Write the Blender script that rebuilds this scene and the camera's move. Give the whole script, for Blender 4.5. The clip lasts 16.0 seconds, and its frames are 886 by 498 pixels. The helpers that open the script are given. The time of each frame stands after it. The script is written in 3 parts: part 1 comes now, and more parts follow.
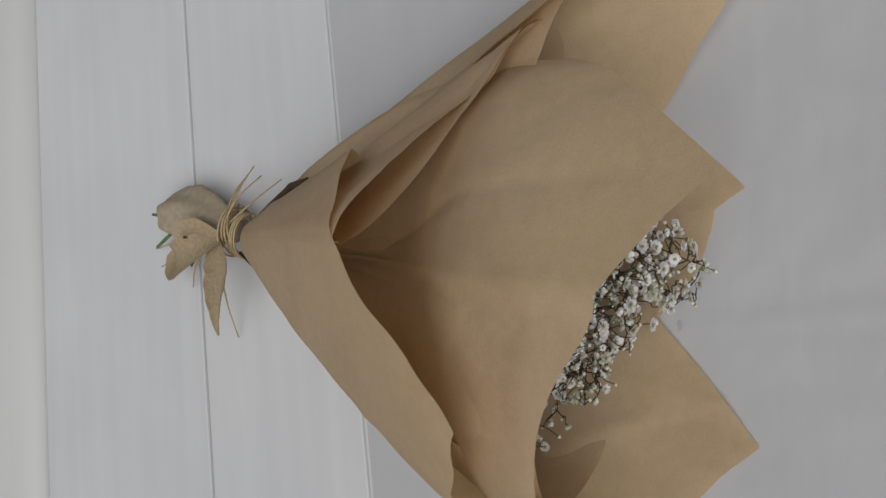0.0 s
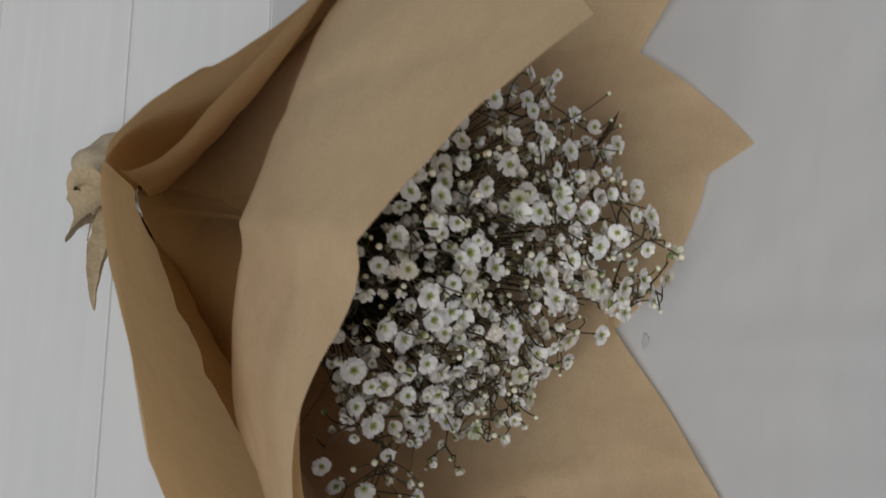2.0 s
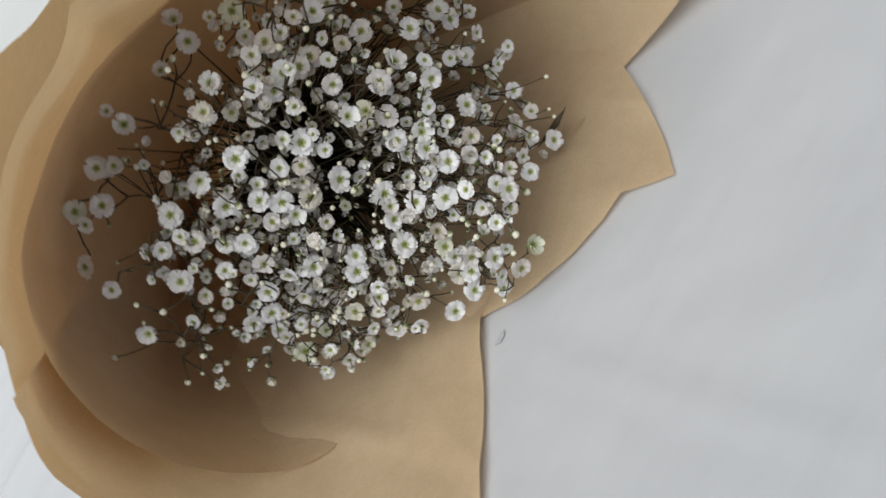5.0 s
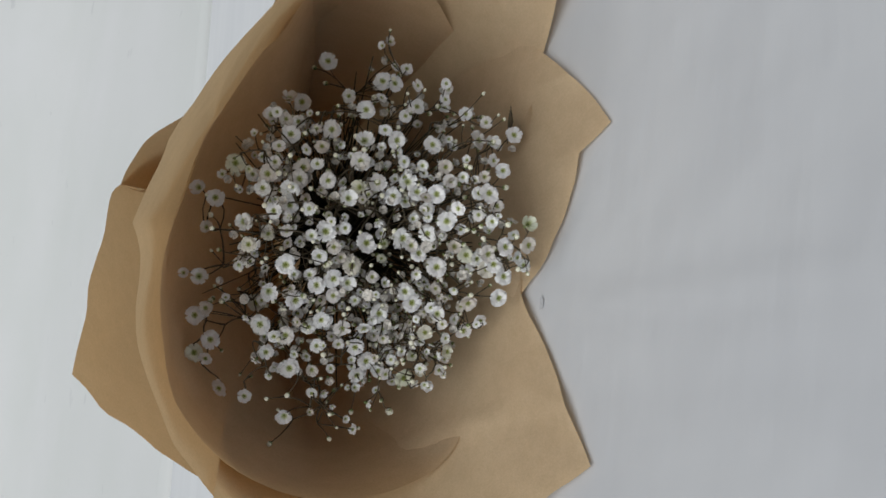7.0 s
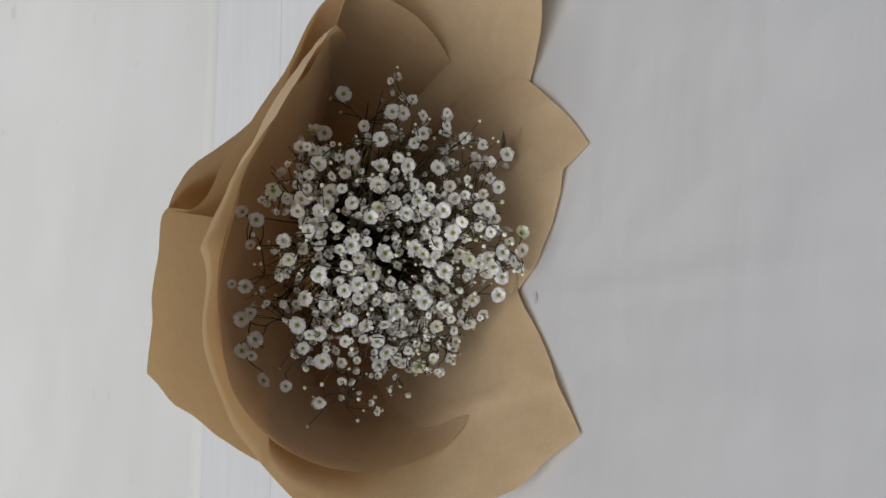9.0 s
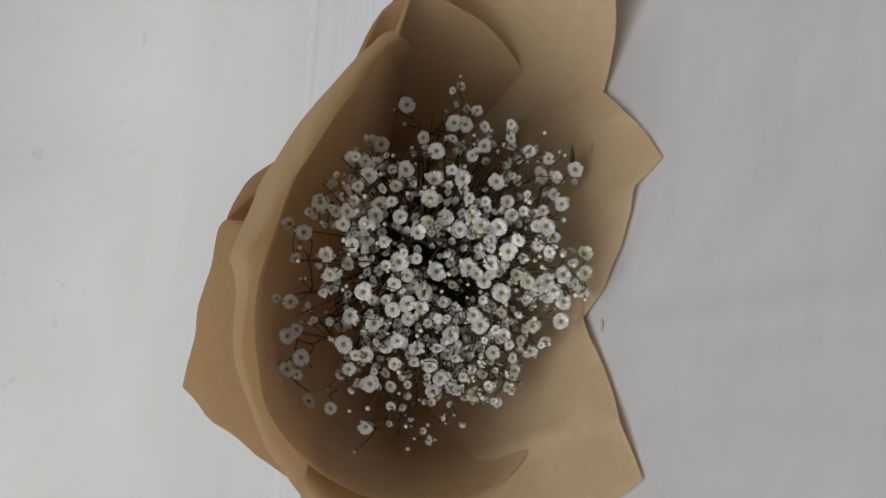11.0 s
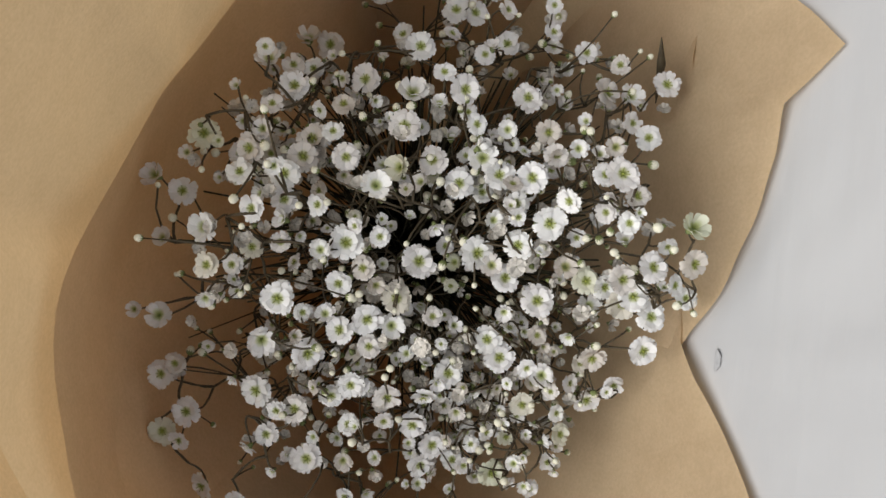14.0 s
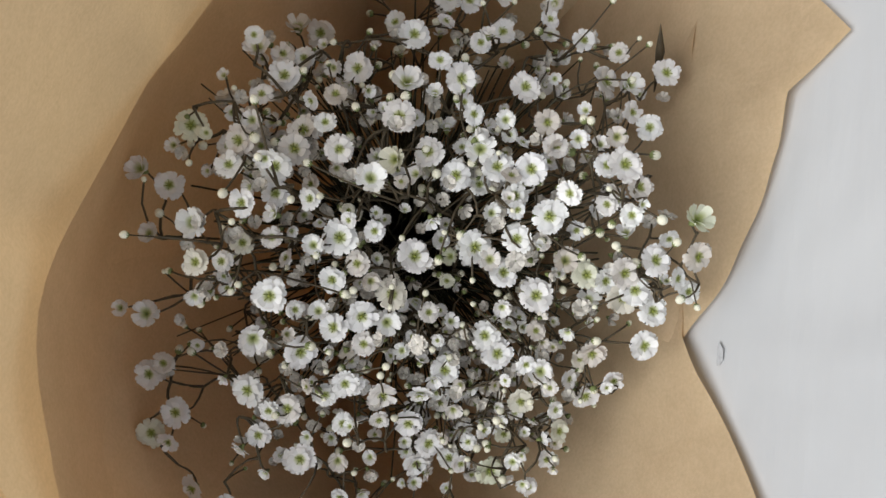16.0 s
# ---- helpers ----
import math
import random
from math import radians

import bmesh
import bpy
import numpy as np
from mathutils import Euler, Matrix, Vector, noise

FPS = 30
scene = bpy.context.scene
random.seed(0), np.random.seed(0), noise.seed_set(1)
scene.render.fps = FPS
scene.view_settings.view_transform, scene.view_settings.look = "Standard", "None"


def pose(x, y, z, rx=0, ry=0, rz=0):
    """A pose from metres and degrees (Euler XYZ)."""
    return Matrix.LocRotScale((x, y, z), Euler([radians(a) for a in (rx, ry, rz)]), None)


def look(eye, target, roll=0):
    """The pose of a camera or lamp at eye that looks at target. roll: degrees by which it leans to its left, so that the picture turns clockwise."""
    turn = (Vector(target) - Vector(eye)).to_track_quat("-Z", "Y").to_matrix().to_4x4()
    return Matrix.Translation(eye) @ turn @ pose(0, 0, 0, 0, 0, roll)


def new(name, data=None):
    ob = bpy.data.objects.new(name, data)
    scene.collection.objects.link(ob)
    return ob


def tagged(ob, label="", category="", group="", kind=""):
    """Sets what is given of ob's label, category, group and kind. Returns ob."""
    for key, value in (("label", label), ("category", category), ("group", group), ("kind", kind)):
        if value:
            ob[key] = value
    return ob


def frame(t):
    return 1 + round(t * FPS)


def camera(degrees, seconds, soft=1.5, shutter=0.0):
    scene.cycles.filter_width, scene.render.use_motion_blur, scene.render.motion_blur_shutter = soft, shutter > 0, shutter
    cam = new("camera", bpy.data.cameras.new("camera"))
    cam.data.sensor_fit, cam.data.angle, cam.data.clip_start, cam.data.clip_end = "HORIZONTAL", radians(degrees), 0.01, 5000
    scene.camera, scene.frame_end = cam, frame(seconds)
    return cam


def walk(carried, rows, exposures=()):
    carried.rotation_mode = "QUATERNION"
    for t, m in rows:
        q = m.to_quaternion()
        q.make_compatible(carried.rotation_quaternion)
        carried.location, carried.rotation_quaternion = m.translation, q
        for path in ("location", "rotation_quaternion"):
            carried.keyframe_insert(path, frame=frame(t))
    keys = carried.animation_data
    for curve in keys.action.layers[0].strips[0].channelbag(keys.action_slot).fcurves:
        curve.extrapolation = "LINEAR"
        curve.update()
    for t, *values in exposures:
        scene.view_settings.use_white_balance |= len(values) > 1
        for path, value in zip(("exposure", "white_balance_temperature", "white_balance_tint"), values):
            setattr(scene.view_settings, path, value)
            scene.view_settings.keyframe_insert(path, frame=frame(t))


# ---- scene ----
cam = camera(55.3, 16.0, soft=1.5, shutter=0.5)

# seconds, place, turn
PATH = [
    (0, -0.0298, -0.1444, 0.5472, 6.37, 28.52, -88.00),
    (0.5, -0.0219, -0.1559, 0.4965, 6.87, 31.03, -87.06),
    (1, -0.0247, -0.1554, 0.4412, 8.07, 31.61, -85.60),
    (1.5, -0.0300, -0.1646, 0.3970, 12.81, 35.58, -82.44),
    (2, -0.0363, -0.1653, 0.3523, 11.68, 35.58, -81.37),
    (2.5, -0.0394, -0.1723, 0.3288, 15.49, 39.75, -77.95),
    (3, -0.0385, -0.1728, 0.2988, 18.53, 39.85, -75.90),
    (3.5, -0.0472, -0.1800, 0.2685, 27.09, 39.24, -62.47),
    (4, -0.0506, -0.2013, 0.2460, 38.92, 34.23, -44.95),
    (4.2, -0.0450, -0.2158, 0.2373, 43.00, 30.13, -39.67),
    (6.3, -0.0437, -0.3252, 0.2656, 12.96, 56.65, -79.19),
    (6.5, -0.0430, -0.3295, 0.2665, 14.32, 56.62, -77.84),
    (7, -0.0384, -0.3492, 0.2731, 14.15, 56.54, -79.07),
    (7.5, -0.0358, -0.3727, 0.2800, 11.52, 56.73, -80.72),
    (8, -0.0335, -0.3807, 0.3096, 5.33, 54.46, -85.88),
    (8.2, -0.0324, -0.3856, 0.3180, 6.44, 54.83, -85.41),
    (10.3, -0.0351, -0.4239, 0.3117, 11.93, 57.67, -80.61),
    (10.5, -0.0322, -0.4194, 0.2991, 12.47, 57.62, -80.27),
    (11, -0.0322, -0.3955, 0.2731, 18.21, 63.98, -75.52),
    (11.5, -0.0347, -0.3539, 0.2505, 19.18, 64.28, -73.90),
    (12, -0.0348, -0.3257, 0.2434, 20.02, 65.32, -72.90),
    (12.5, -0.0330, -0.2884, 0.2262, 22.01, 65.41, -71.67),
    (13, -0.0237, -0.2583, 0.2009, 19.72, 65.13, -73.47),
    (13.5, -0.0230, -0.2351, 0.1845, 20.65, 65.73, -72.97),
    (14, -0.0215, -0.2213, 0.1770, 20.17, 66.16, -73.47),
    (14.5, -0.0207, -0.2171, 0.1779, 18.13, 65.81, -75.88),
    (15, -0.0173, -0.2183, 0.1773, 15.96, 65.85, -76.44),
    (15.5, -0.0177, -0.2188, 0.1774, 16.59, 66.05, -76.23),
    (16, -0.0205, -0.2140, 0.1769, 17.96, 65.48, -75.27),
]
# seconds, stops, white balance
EXPOSURES = [(0.0, -0.45, 6530, 10), (2.0, -0.44, 6620, 9), (3.0, -0.03, 6580, 9), (4.2, 0.32, 6450, 8), (6.4, -0.03, 6270, 7), (7.5, -0.09, 6340, 8), (8.2, -0.10, 6470, 9),
             (10.5, -0.20, 6550, 10), (12.0, -0.35, 6640, 10), (13.0, -0.10, 6640, 10), (14.0, 0.42, 6600, 9), (16.0, 0.5, 6400, 8)]
walk(cam, [(t, pose(x, y, z, rx, ry, rz)) for t, x, y, z, rx, ry, rz in PATH], EXPOSURES)

# ---- light: soft overcast daylight, strongest from above and beside the bouquet ----
world = bpy.data.worlds.new("world")
scene.world = world
world.use_nodes = True
wn = world.node_tree.nodes
wl = world.node_tree.links
sky = wn.new("ShaderNodeTexSky")
sky.sky_type = "NISHITA"
sky.sun_disc = False
sky.sun_elevation = radians(60)
sky.sun_rotation = radians(226)
soft_sky = wn.new("ShaderNodeMix")
soft_sky.data_type = "RGBA"
soft_sky.inputs[0].default_value = 0.85
soft_sky.inputs[7].default_value = (5.6, 5.7, 5.9, 1)
wl.new(sky.outputs[0], soft_sky.inputs[6])
wl.new(soft_sky.outputs[2], wn["Background"].inputs[0])
wn["Background"].inputs[1].default_value = 0.052

sun = new("sun", bpy.data.lights.new("sun", "SUN"))
sun.data.energy = 2.75
sun.data.angle = radians(55)
sun.data.color = (1.0, 0.985, 0.965)
sun.matrix_world = look((-0.42, -0.40, 1.0), (0, 0, 0))


# ---- materials ----
def nodes_of(name, rough=0.8):
    m = bpy.data.materials.new(name)
    m.use_nodes = True
    nt = m.node_tree
    b = nt.nodes["Principled BSDF"]
    b.inputs["Roughness"].default_value = rough
    b.inputs["Specular IOR Level"].default_value = 0.25
    return m, nt, b


def add_noise(nt, scale, detail=4, stretch=(1, 1, 1), space="Object"):
    tc = nt.nodes.new("ShaderNodeTexCoord")
    mp = nt.nodes.new("ShaderNodeMapping")
    mp.inputs["Scale"].default_value = stretch
    nz = nt.nodes.new("ShaderNodeTexNoise")
    nz.inputs["Scale"].default_value = scale
    nz.inputs["Detail"].default_value = detail
    nt.links.new(tc.outputs[space], mp.inputs[0])
    nt.links.new(mp.outputs[0], nz.inputs["Vector"])
    return nz


def ramp(nt, src, stops):
    r = nt.nodes.new("ShaderNodeValToRGB")
    while len(r.color_ramp.elements) < len(stops):
        r.color_ramp.elements.new(0.5)
    for e, (p, c) in zip(r.color_ramp.elements, stops):
        e.position, e.color = p, (*c, 1)
    nt.links.new(src, r.inputs[0])
    return r


def mix_rgb(nt, a, b, fac, mode="MIX"):
    mx = nt.nodes.new("ShaderNodeMix")
    mx.data_type, mx.blend_type = "RGBA", mode
    if isinstance(fac, (int, float)):
        mx.inputs[0].default_value = fac
    else:
        nt.links.new(fac, mx.inputs[0])
    for s, v in ((6, a), (7, b)):
        if isinstance(v, tuple):
            mx.inputs[s].default_value = (*v, 1)
        else:
            nt.links.new(v, mx.inputs[s])
    return mx.outputs[2]


def bump(nt, b, src, strength, dist=0.001, under=None):
    bp = nt.nodes.new("ShaderNodeBump")
    bp.inputs["Strength"].default_value = strength
    bp.inputs["Distance"].default_value = dist
    nt.links.new(src, bp.inputs["Height"])
    if under is not None:
        nt.links.new(under, bp.inputs["Normal"])
    nt.links.new(bp.outputs[0], b.inputs["Normal"])
    return bp.outputs[0]


def paper_material():
    """Brown kraft paper: fine fibres, faint stripes and blotches; some light passes through."""
    m, nt, b = nodes_of("kraft_paper", 0.75)
    fine = add_noise(nt, 900, 3)
    mid = add_noise(nt, 140, 5, (1, 1, 0.35))
    big = add_noise(nt, 14, 3)
    c = ramp(nt, big.outputs[0], [(0.3, (0.52, 0.397, 0.258)), (0.7, (0.58, 0.452, 0.302))]).outputs[0]
    c = mix_rgb(nt, c, ramp(nt, mid.outputs[0], [(0.35, (0.92, 0.915, 0.90)), (0.65, (1.05, 1.05, 1.05))]).outputs[0], 0.6, "MULTIPLY")
    c = mix_rgb(nt, c, ramp(nt, fine.outputs[0], [(0.3, (0.84, 0.83, 0.80)), (0.7, (1.11, 1.11, 1.10))]).outputs[0], 0.6, "MULTIPLY")
    nt.links.new(c, b.inputs["Base Color"])
    n = bump(nt, b, fine.outputs[0], 0.25, 0.0004)
    crease = add_noise(nt, 26, 4)
    n = bump(nt, b, crease.outputs[0], 0.32, 0.003, n)
    tr = nt.nodes.new("ShaderNodeBsdfTranslucent")
    tr.inputs[0].default_value = (0.75, 0.51, 0.26, 1)
    nt.links.new(n, tr.inputs["Normal"])
    mx = nt.nodes.new("ShaderNodeMixShader")
    mx.inputs[0].default_value = 0.33
    nt.links.new(b.outputs[0], mx.inputs[1])
    nt.links.new(tr.outputs[0], mx.inputs[2])
    nt.links.new(mx.outputs[0], nt.nodes["Material Output"].inputs[0])
    return m


def table_material():
    """White painted boards under a matt film, with a soft grain along the boards."""
    m, nt, b = nodes_of("white_board", 0.55)
    grain = add_noise(nt, 60, 5, (0.06, 1, 1))
    big = add_noise(nt, 5, 3)
    c = ramp(nt, big.outputs[0], [(0.3, (0.54, 0.55, 0.565)), (0.7, (0.59, 0.595, 0.60))]).outputs[0]
    c = mix_rgb(nt, c, ramp(nt, grain.outputs[0], [(0.3, (0.93, 0.93, 0.94)), (0.7, (1.03, 1.03, 1.03))]).outputs[0], 0.6, "MULTIPLY")
    nt.links.new(c, b.inputs["Base Color"])
    bump(nt, b, grain.outputs[0], 0.15, 0.001)
    return m


def cover_material():
    """Thin off-white table cover, matt, with fine crinkles running along the table."""
    m, nt, b = nodes_of("table_cover", 0.7)
    streak = add_noise(nt, 40, 6, (0.16, 1, 1))
    big = add_noise(nt, 7, 3)
    c = ramp(nt, big.outputs[0], [(0.3, (0.415, 0.42, 0.435)), (0.7, (0.455, 0.46, 0.47))]).outputs[0]
    c = mix_rgb(nt, c, ramp(nt, streak.outputs[0], [(0.3, (0.965, 0.965, 0.97)), (0.7, (1.03, 1.03, 1.03))]).outputs[0], 0.6, "MULTIPLY")
    nt.links.new(c, b.inputs["Base Color"])
    n = bump(nt, b, streak.outputs[0], 0.35, 0.003)
    bump(nt, b, add_noise(nt, 9, 3).outputs[0], 0.5, 0.012, n)
    return m


def panel_material():
    """Smooth white panel with a low sheen and faint stains."""
    m, nt, b = nodes_of("white_panel", 0.42)
    b.inputs["Specular IOR Level"].default_value = 0.5
    big = add_noise(nt, 2.5, 3)
    c = ramp(nt, big.outputs[0], [(0.3, (0.56, 0.57, 0.555)), (0.7, (0.61, 0.61, 0.61))]).outputs[0]
    spots = add_noise(nt, 16, 2)
    c = mix_rgb(nt, c, ramp(nt, spots.outputs[0], [(0.24, (0.88, 0.88, 0.89)), (0.30, (1, 1, 1))]).outputs[0], 1.0, "MULTIPLY")
    nt.links.new(c, b.inputs["Base Color"])
    bump(nt, b, big.outputs[0], 0.1, 0.002)
    return m


def plain(name, col, rough=0.7, var=0.15, scale=200, bumpy=0.2, dist=0.0005):
    m, nt, b = nodes_of(name, rough)
    nz = add_noise(nt, scale, 4)
    lo, hi = tuple(v * (1 - var) for v in col), tuple(min(1, v * (1 + var)) for v in col)
    nt.links.new(ramp(nt, nz.outputs[0], [(0.3, lo), (0.7, hi)]).outputs[0], b.inputs["Base Color"])
    if bumpy:
        bump(nt, b, nz.outputs[0], bumpy, dist)
    return m


def petal_material():
    """Thin white petals with a green-yellow throat; a few flowers are greener or browner."""
    m, nt, b = nodes_of("white_petal", 0.6)
    info = nt.nodes.new("ShaderNodeObjectInfo")
    c = ramp(nt, info.outputs["Random"], [(0.0, (0.85, 0.85, 0.84)), (0.55, (0.86, 0.85, 0.86)), (0.78, (0.78, 0.75, 0.73)), (0.94, (0.64, 0.59, 0.54)), (1.0, (0.74, 0.76, 0.62))]).outputs[0]
    tc = nt.nodes.new("ShaderNodeTexCoord")
    flat = nt.nodes.new("ShaderNodeVectorMath")
    flat.operation = "MULTIPLY"
    flat.inputs[1].default_value = (1, 1, 0)
    nt.links.new(tc.outputs["Object"], flat.inputs[0])
    ln = nt.nodes.new("ShaderNodeVectorMath")
    ln.operation = "LENGTH"
    nt.links.new(flat.outputs[0], ln.inputs[0])
    throat = ramp(nt, ln.outputs["Value"], [(0.04, (0.30, 0.36, 0.08)), (0.115, (0.66, 0.70, 0.40)), (0.20, (1, 1, 1))]).outputs[0]
    c = mix_rgb(nt, c, throat, 1.0, "MULTIPLY")
    streak = add_noise(nt, 9, 3)
    c = mix_rgb(nt, c, ramp(nt, streak.outputs[0], [(0.3, (0.93, 0.93, 0.93)), (0.6, (1, 1, 1))]).outputs[0], 0.8, "MULTIPLY")
    nt.links.new(c, b.inputs["Base Color"])
    tr = nt.nodes.new("ShaderNodeBsdfTranslucent")
    nt.links.new(c, tr.inputs[0])
    mx = nt.nodes.new("ShaderNodeMixShader")
    mx.inputs[0].default_value = 0.3
    nt.links.new(b.outputs[0], mx.inputs[1])
    nt.links.new(tr.outputs[0], mx.inputs[2])
    nt.links.new(mx.outputs[0], nt.nodes["Material Output"].inputs[0])
    return m


PAPER = paper_material()
BOARD = table_material()
COVER = cover_material()
WALL = panel_material()
PETAL = petal_material()
CENTRE = plain("flower_eye", (0.22, 0.25, 0.05), 0.7, 0.4, 800)
BUD = plain("flower_bud", (0.66, 0.64, 0.52), 0.7, 0.25, 600)
# darker copy of the stem colour; paints in the shade inside the wrap
SHADED_STEM = plain("shaded_stem", (0.040, 0.036, 0.020), 0.7, 0.3, 300)
STEM = plain("thin_stem", (0.065, 0.050, 0.030), 0.6, 0.3, 300)
JUTE = plain("jute_ribbon", (0.33, 0.26, 0.165), 0.9, 0.16, 420, 0.5)
TWINE = plain("jute_twine", (0.42, 0.32, 0.185), 0.85, 0.14, 260, 0.4)
SACK = plain("burlap", (0.36, 0.30, 0.215), 0.9, 0.12, 180, 0.5, 0.001)
BARK = plain("dark_bark", (0.055, 0.034, 0.020), 0.8, 0.3, 240, 0.4)
CUP = plain("green_cup", (0.16, 0.19, 0.07), 0.6, 0.25, 500)
STALK = plain("cut_stalk", (0.10, 0.16, 0.05), 0.6, 0.3, 300)


# ---- building helpers ----
def part(name, bm, material, parent=None, label="", smooth=True):
    me = bpy.data.meshes.new(name)
    bm.to_mesh(me)
    bm.free()
    for mt in material if isinstance(material, (list, tuple)) else [material]:
        me.materials.append(mt)
    if smooth:
        me.polygons.foreach_set("use_smooth", [True] * len(me.polygons))
    ob = new(name, me)
    ob.parent = parent
    if label:
        ob["label"] = label
    return ob


def thing(name, place=(0, 0, 0)):
    ob = new(name)
    ob.location = place
    return ob


def polyline(pts, n, smooth=True):
    """n points at even steps along a curve through pts."""
    p = [Vector(v) for v in pts]
    dense = []
    for i in range(len(p) - 1):
        a, b, c, d = p[max(i - 1, 0)], p[i], p[i + 1], p[min(i + 2, len(p) - 1)]
        for k in range(24):
            t = k / 24
            if smooth:
                dense.append(0.5 * ((2 * b) + (c - a) * t + (2 * a - 5 * b + 4 * c - d) * t * t + (3 * b - a - 3 * c + d) * t ** 3))
            else:
                dense.append(b.lerp(c, t))
    dense.append(p[-1])
    acc = [0.0]
    for a, b in zip(dense, dense[1:]):
        acc.append(acc[-1] + (b - a).length)
    out, j = [], 0
    for i in range(n):
        s = acc[-1] * i / (n - 1)
        while j < len(acc) - 2 and acc[j + 1] < s:
            j += 1
        w = (s - acc[j]) / max(acc[j + 1] - acc[j], 1e-9)
        out.append(dense[j].lerp(dense[j + 1], min(max(w, 0), 1)))
    return out


def edge_run(runs, n):
    """A paper edge made of smooth runs that meet in sharp corners; n points in all."""
    total = [sum((Vector(b) - Vector(a)).length for a, b in zip(r, r[1:])) for r in runs]
    out = []
    for r, length in zip(runs, total):
        k = max(4, round(n * length / sum(total)))
        pts = polyline(r, k)
        out += pts if not out else pts[1:]
    return out


def sheet(name, runs, root, parent, bulge=0.0, start=0.0, crumple=0.0012, nu=90, nv=40, label="", seed=0, low=0.0022, dip=0.0):
    """A sheet of paper gathered at the neck and fanned out to a free edge. root: the arc at the neck, two or more points. dip: how far its upper side sinks in behind the flowers."""
    edge = edge_run(runs, nu)
    swell = bulge if isinstance(bulge, list) else [bulge, bulge]
    base = polyline(root, len(edge))
    bm = bmesh.new()
    grid = []
    for i, (a, e) in enumerate(zip(base, edge)):
        at = i / (len(edge) - 1) * (len(swell) - 1)
        k = min(int(at), len(swell) - 2)
        puff = swell[k] + (swell[k + 1] - swell[k]) * (at - k)
        col = []
        for j in range(nv + 1):
            v = start + (1 - start) * j / nv
            p = a.lerp(e, v)
            out = Vector((p.x - AXIS_AT(v).x, 0, p.z - AXIS_AT(v).z))
            if out.length > 1e-6:
                out.normalize()
            q = noise.noise(Vector((p.x * 22 + seed, p.y * 9, p.z * 22))) + 0.5 * noise.noise(Vector((p.x * 60 + seed, p.y * 40, p.z * 60)))
            hollow = dip * math.sin(math.pi * min(max((0.290 - p.y) / 0.243, 0), 1)) ** 1.7 * max(out.z, 0) ** 0.5
            fold = max(0.0, 1 - 5 * abs(noise.noise(Vector((p.x * 13 + seed, p.y * 13, p.z * 9)))))
            lift = crumple * fold * min(1, 3 * v)
            p = p + out * (puff * 4 * v * (1 - v) - hollow + crumple * q * min(1, 3 * v))
            p += Vector((0, 0, lift)) if out.z < 0.3 else out * lift
            p.z = max(p.z, low)
            col.append(bm.verts.new(p))
        grid.append(col)
    for c0, c1 in zip(grid, grid[1:]):
        for j in range(nv):
            bm.faces.new((c0[j], c1[j], c1[j + 1], c0[j + 1]))
    bmesh.ops.recalc_face_normals(bm, faces=bm.faces)
    return part(name, bm, PAPER, parent, label)


NECK = Vector((0.036, 0.315, 0.026))
MOUTH = Vector((-0.005, 0.0, 0.085))


def AXIS_AT(v):
    return NECK.lerp(MOUTH, v)


def ring(a0, a1, r=0.014, n=7):
    """An arc round the neck; angles in degrees, 0 to the right, 90 up."""
    return [(NECK.x + r * math.cos(radians(a0 + (a1 - a0) * i / (n - 1))), NECK.y, NECK.z + r * math.sin(radians(a0 + (a1 - a0) * i / (n - 1)))) for i in range(n)]

# ---- the table of white boards, its cover, and the wall behind it ----
SLOPE = radians(9)


def board(y0, y1, x0, x1, thick=0.02, r=0.0016):
    """One board, running sideways, with softly rounded long edges."""
    bm = bmesh.new()
    prof = [(y0, -thick), (y0, -r), (y0 + r * 0.3, -r * 0.3), (y0 + r, 0), (y1 - r, 0), (y1 - r * 0.3, -r * 0.3), (y1, -r), (y1, -thick)]
    ends = [[bm.verts.new((x, y, z)) for y, z in prof] for x in (x0, x1)]
    for i in range(len(prof)):
        j = (i + 1) % len(prof)
        bm.faces.new((ends[0][i], ends[0][j], ends[1][j], ends[1][i]))
    bm.faces.new(ends[0])
    bm.faces.new(ends[1][::-1])
    bmesh.ops.recalc_face_normals(bm, faces=bm.faces)
    return bm


table = tagged(thing("table"), "white painted plank table with fine dark seams", "table", kind="structure")
table.rotation_euler.z = SLOPE
SEAMS = [(-0.75, 0.2332, 0.0016), (0.2337, 0.3897, 0.0022), (0.3909, 0.599, 0.0022)]
for y0, y1, r in SEAMS:
    part("plank", board(y0, y1, -2.6, 2.6, r=r), BOARD, table, smooth=False)


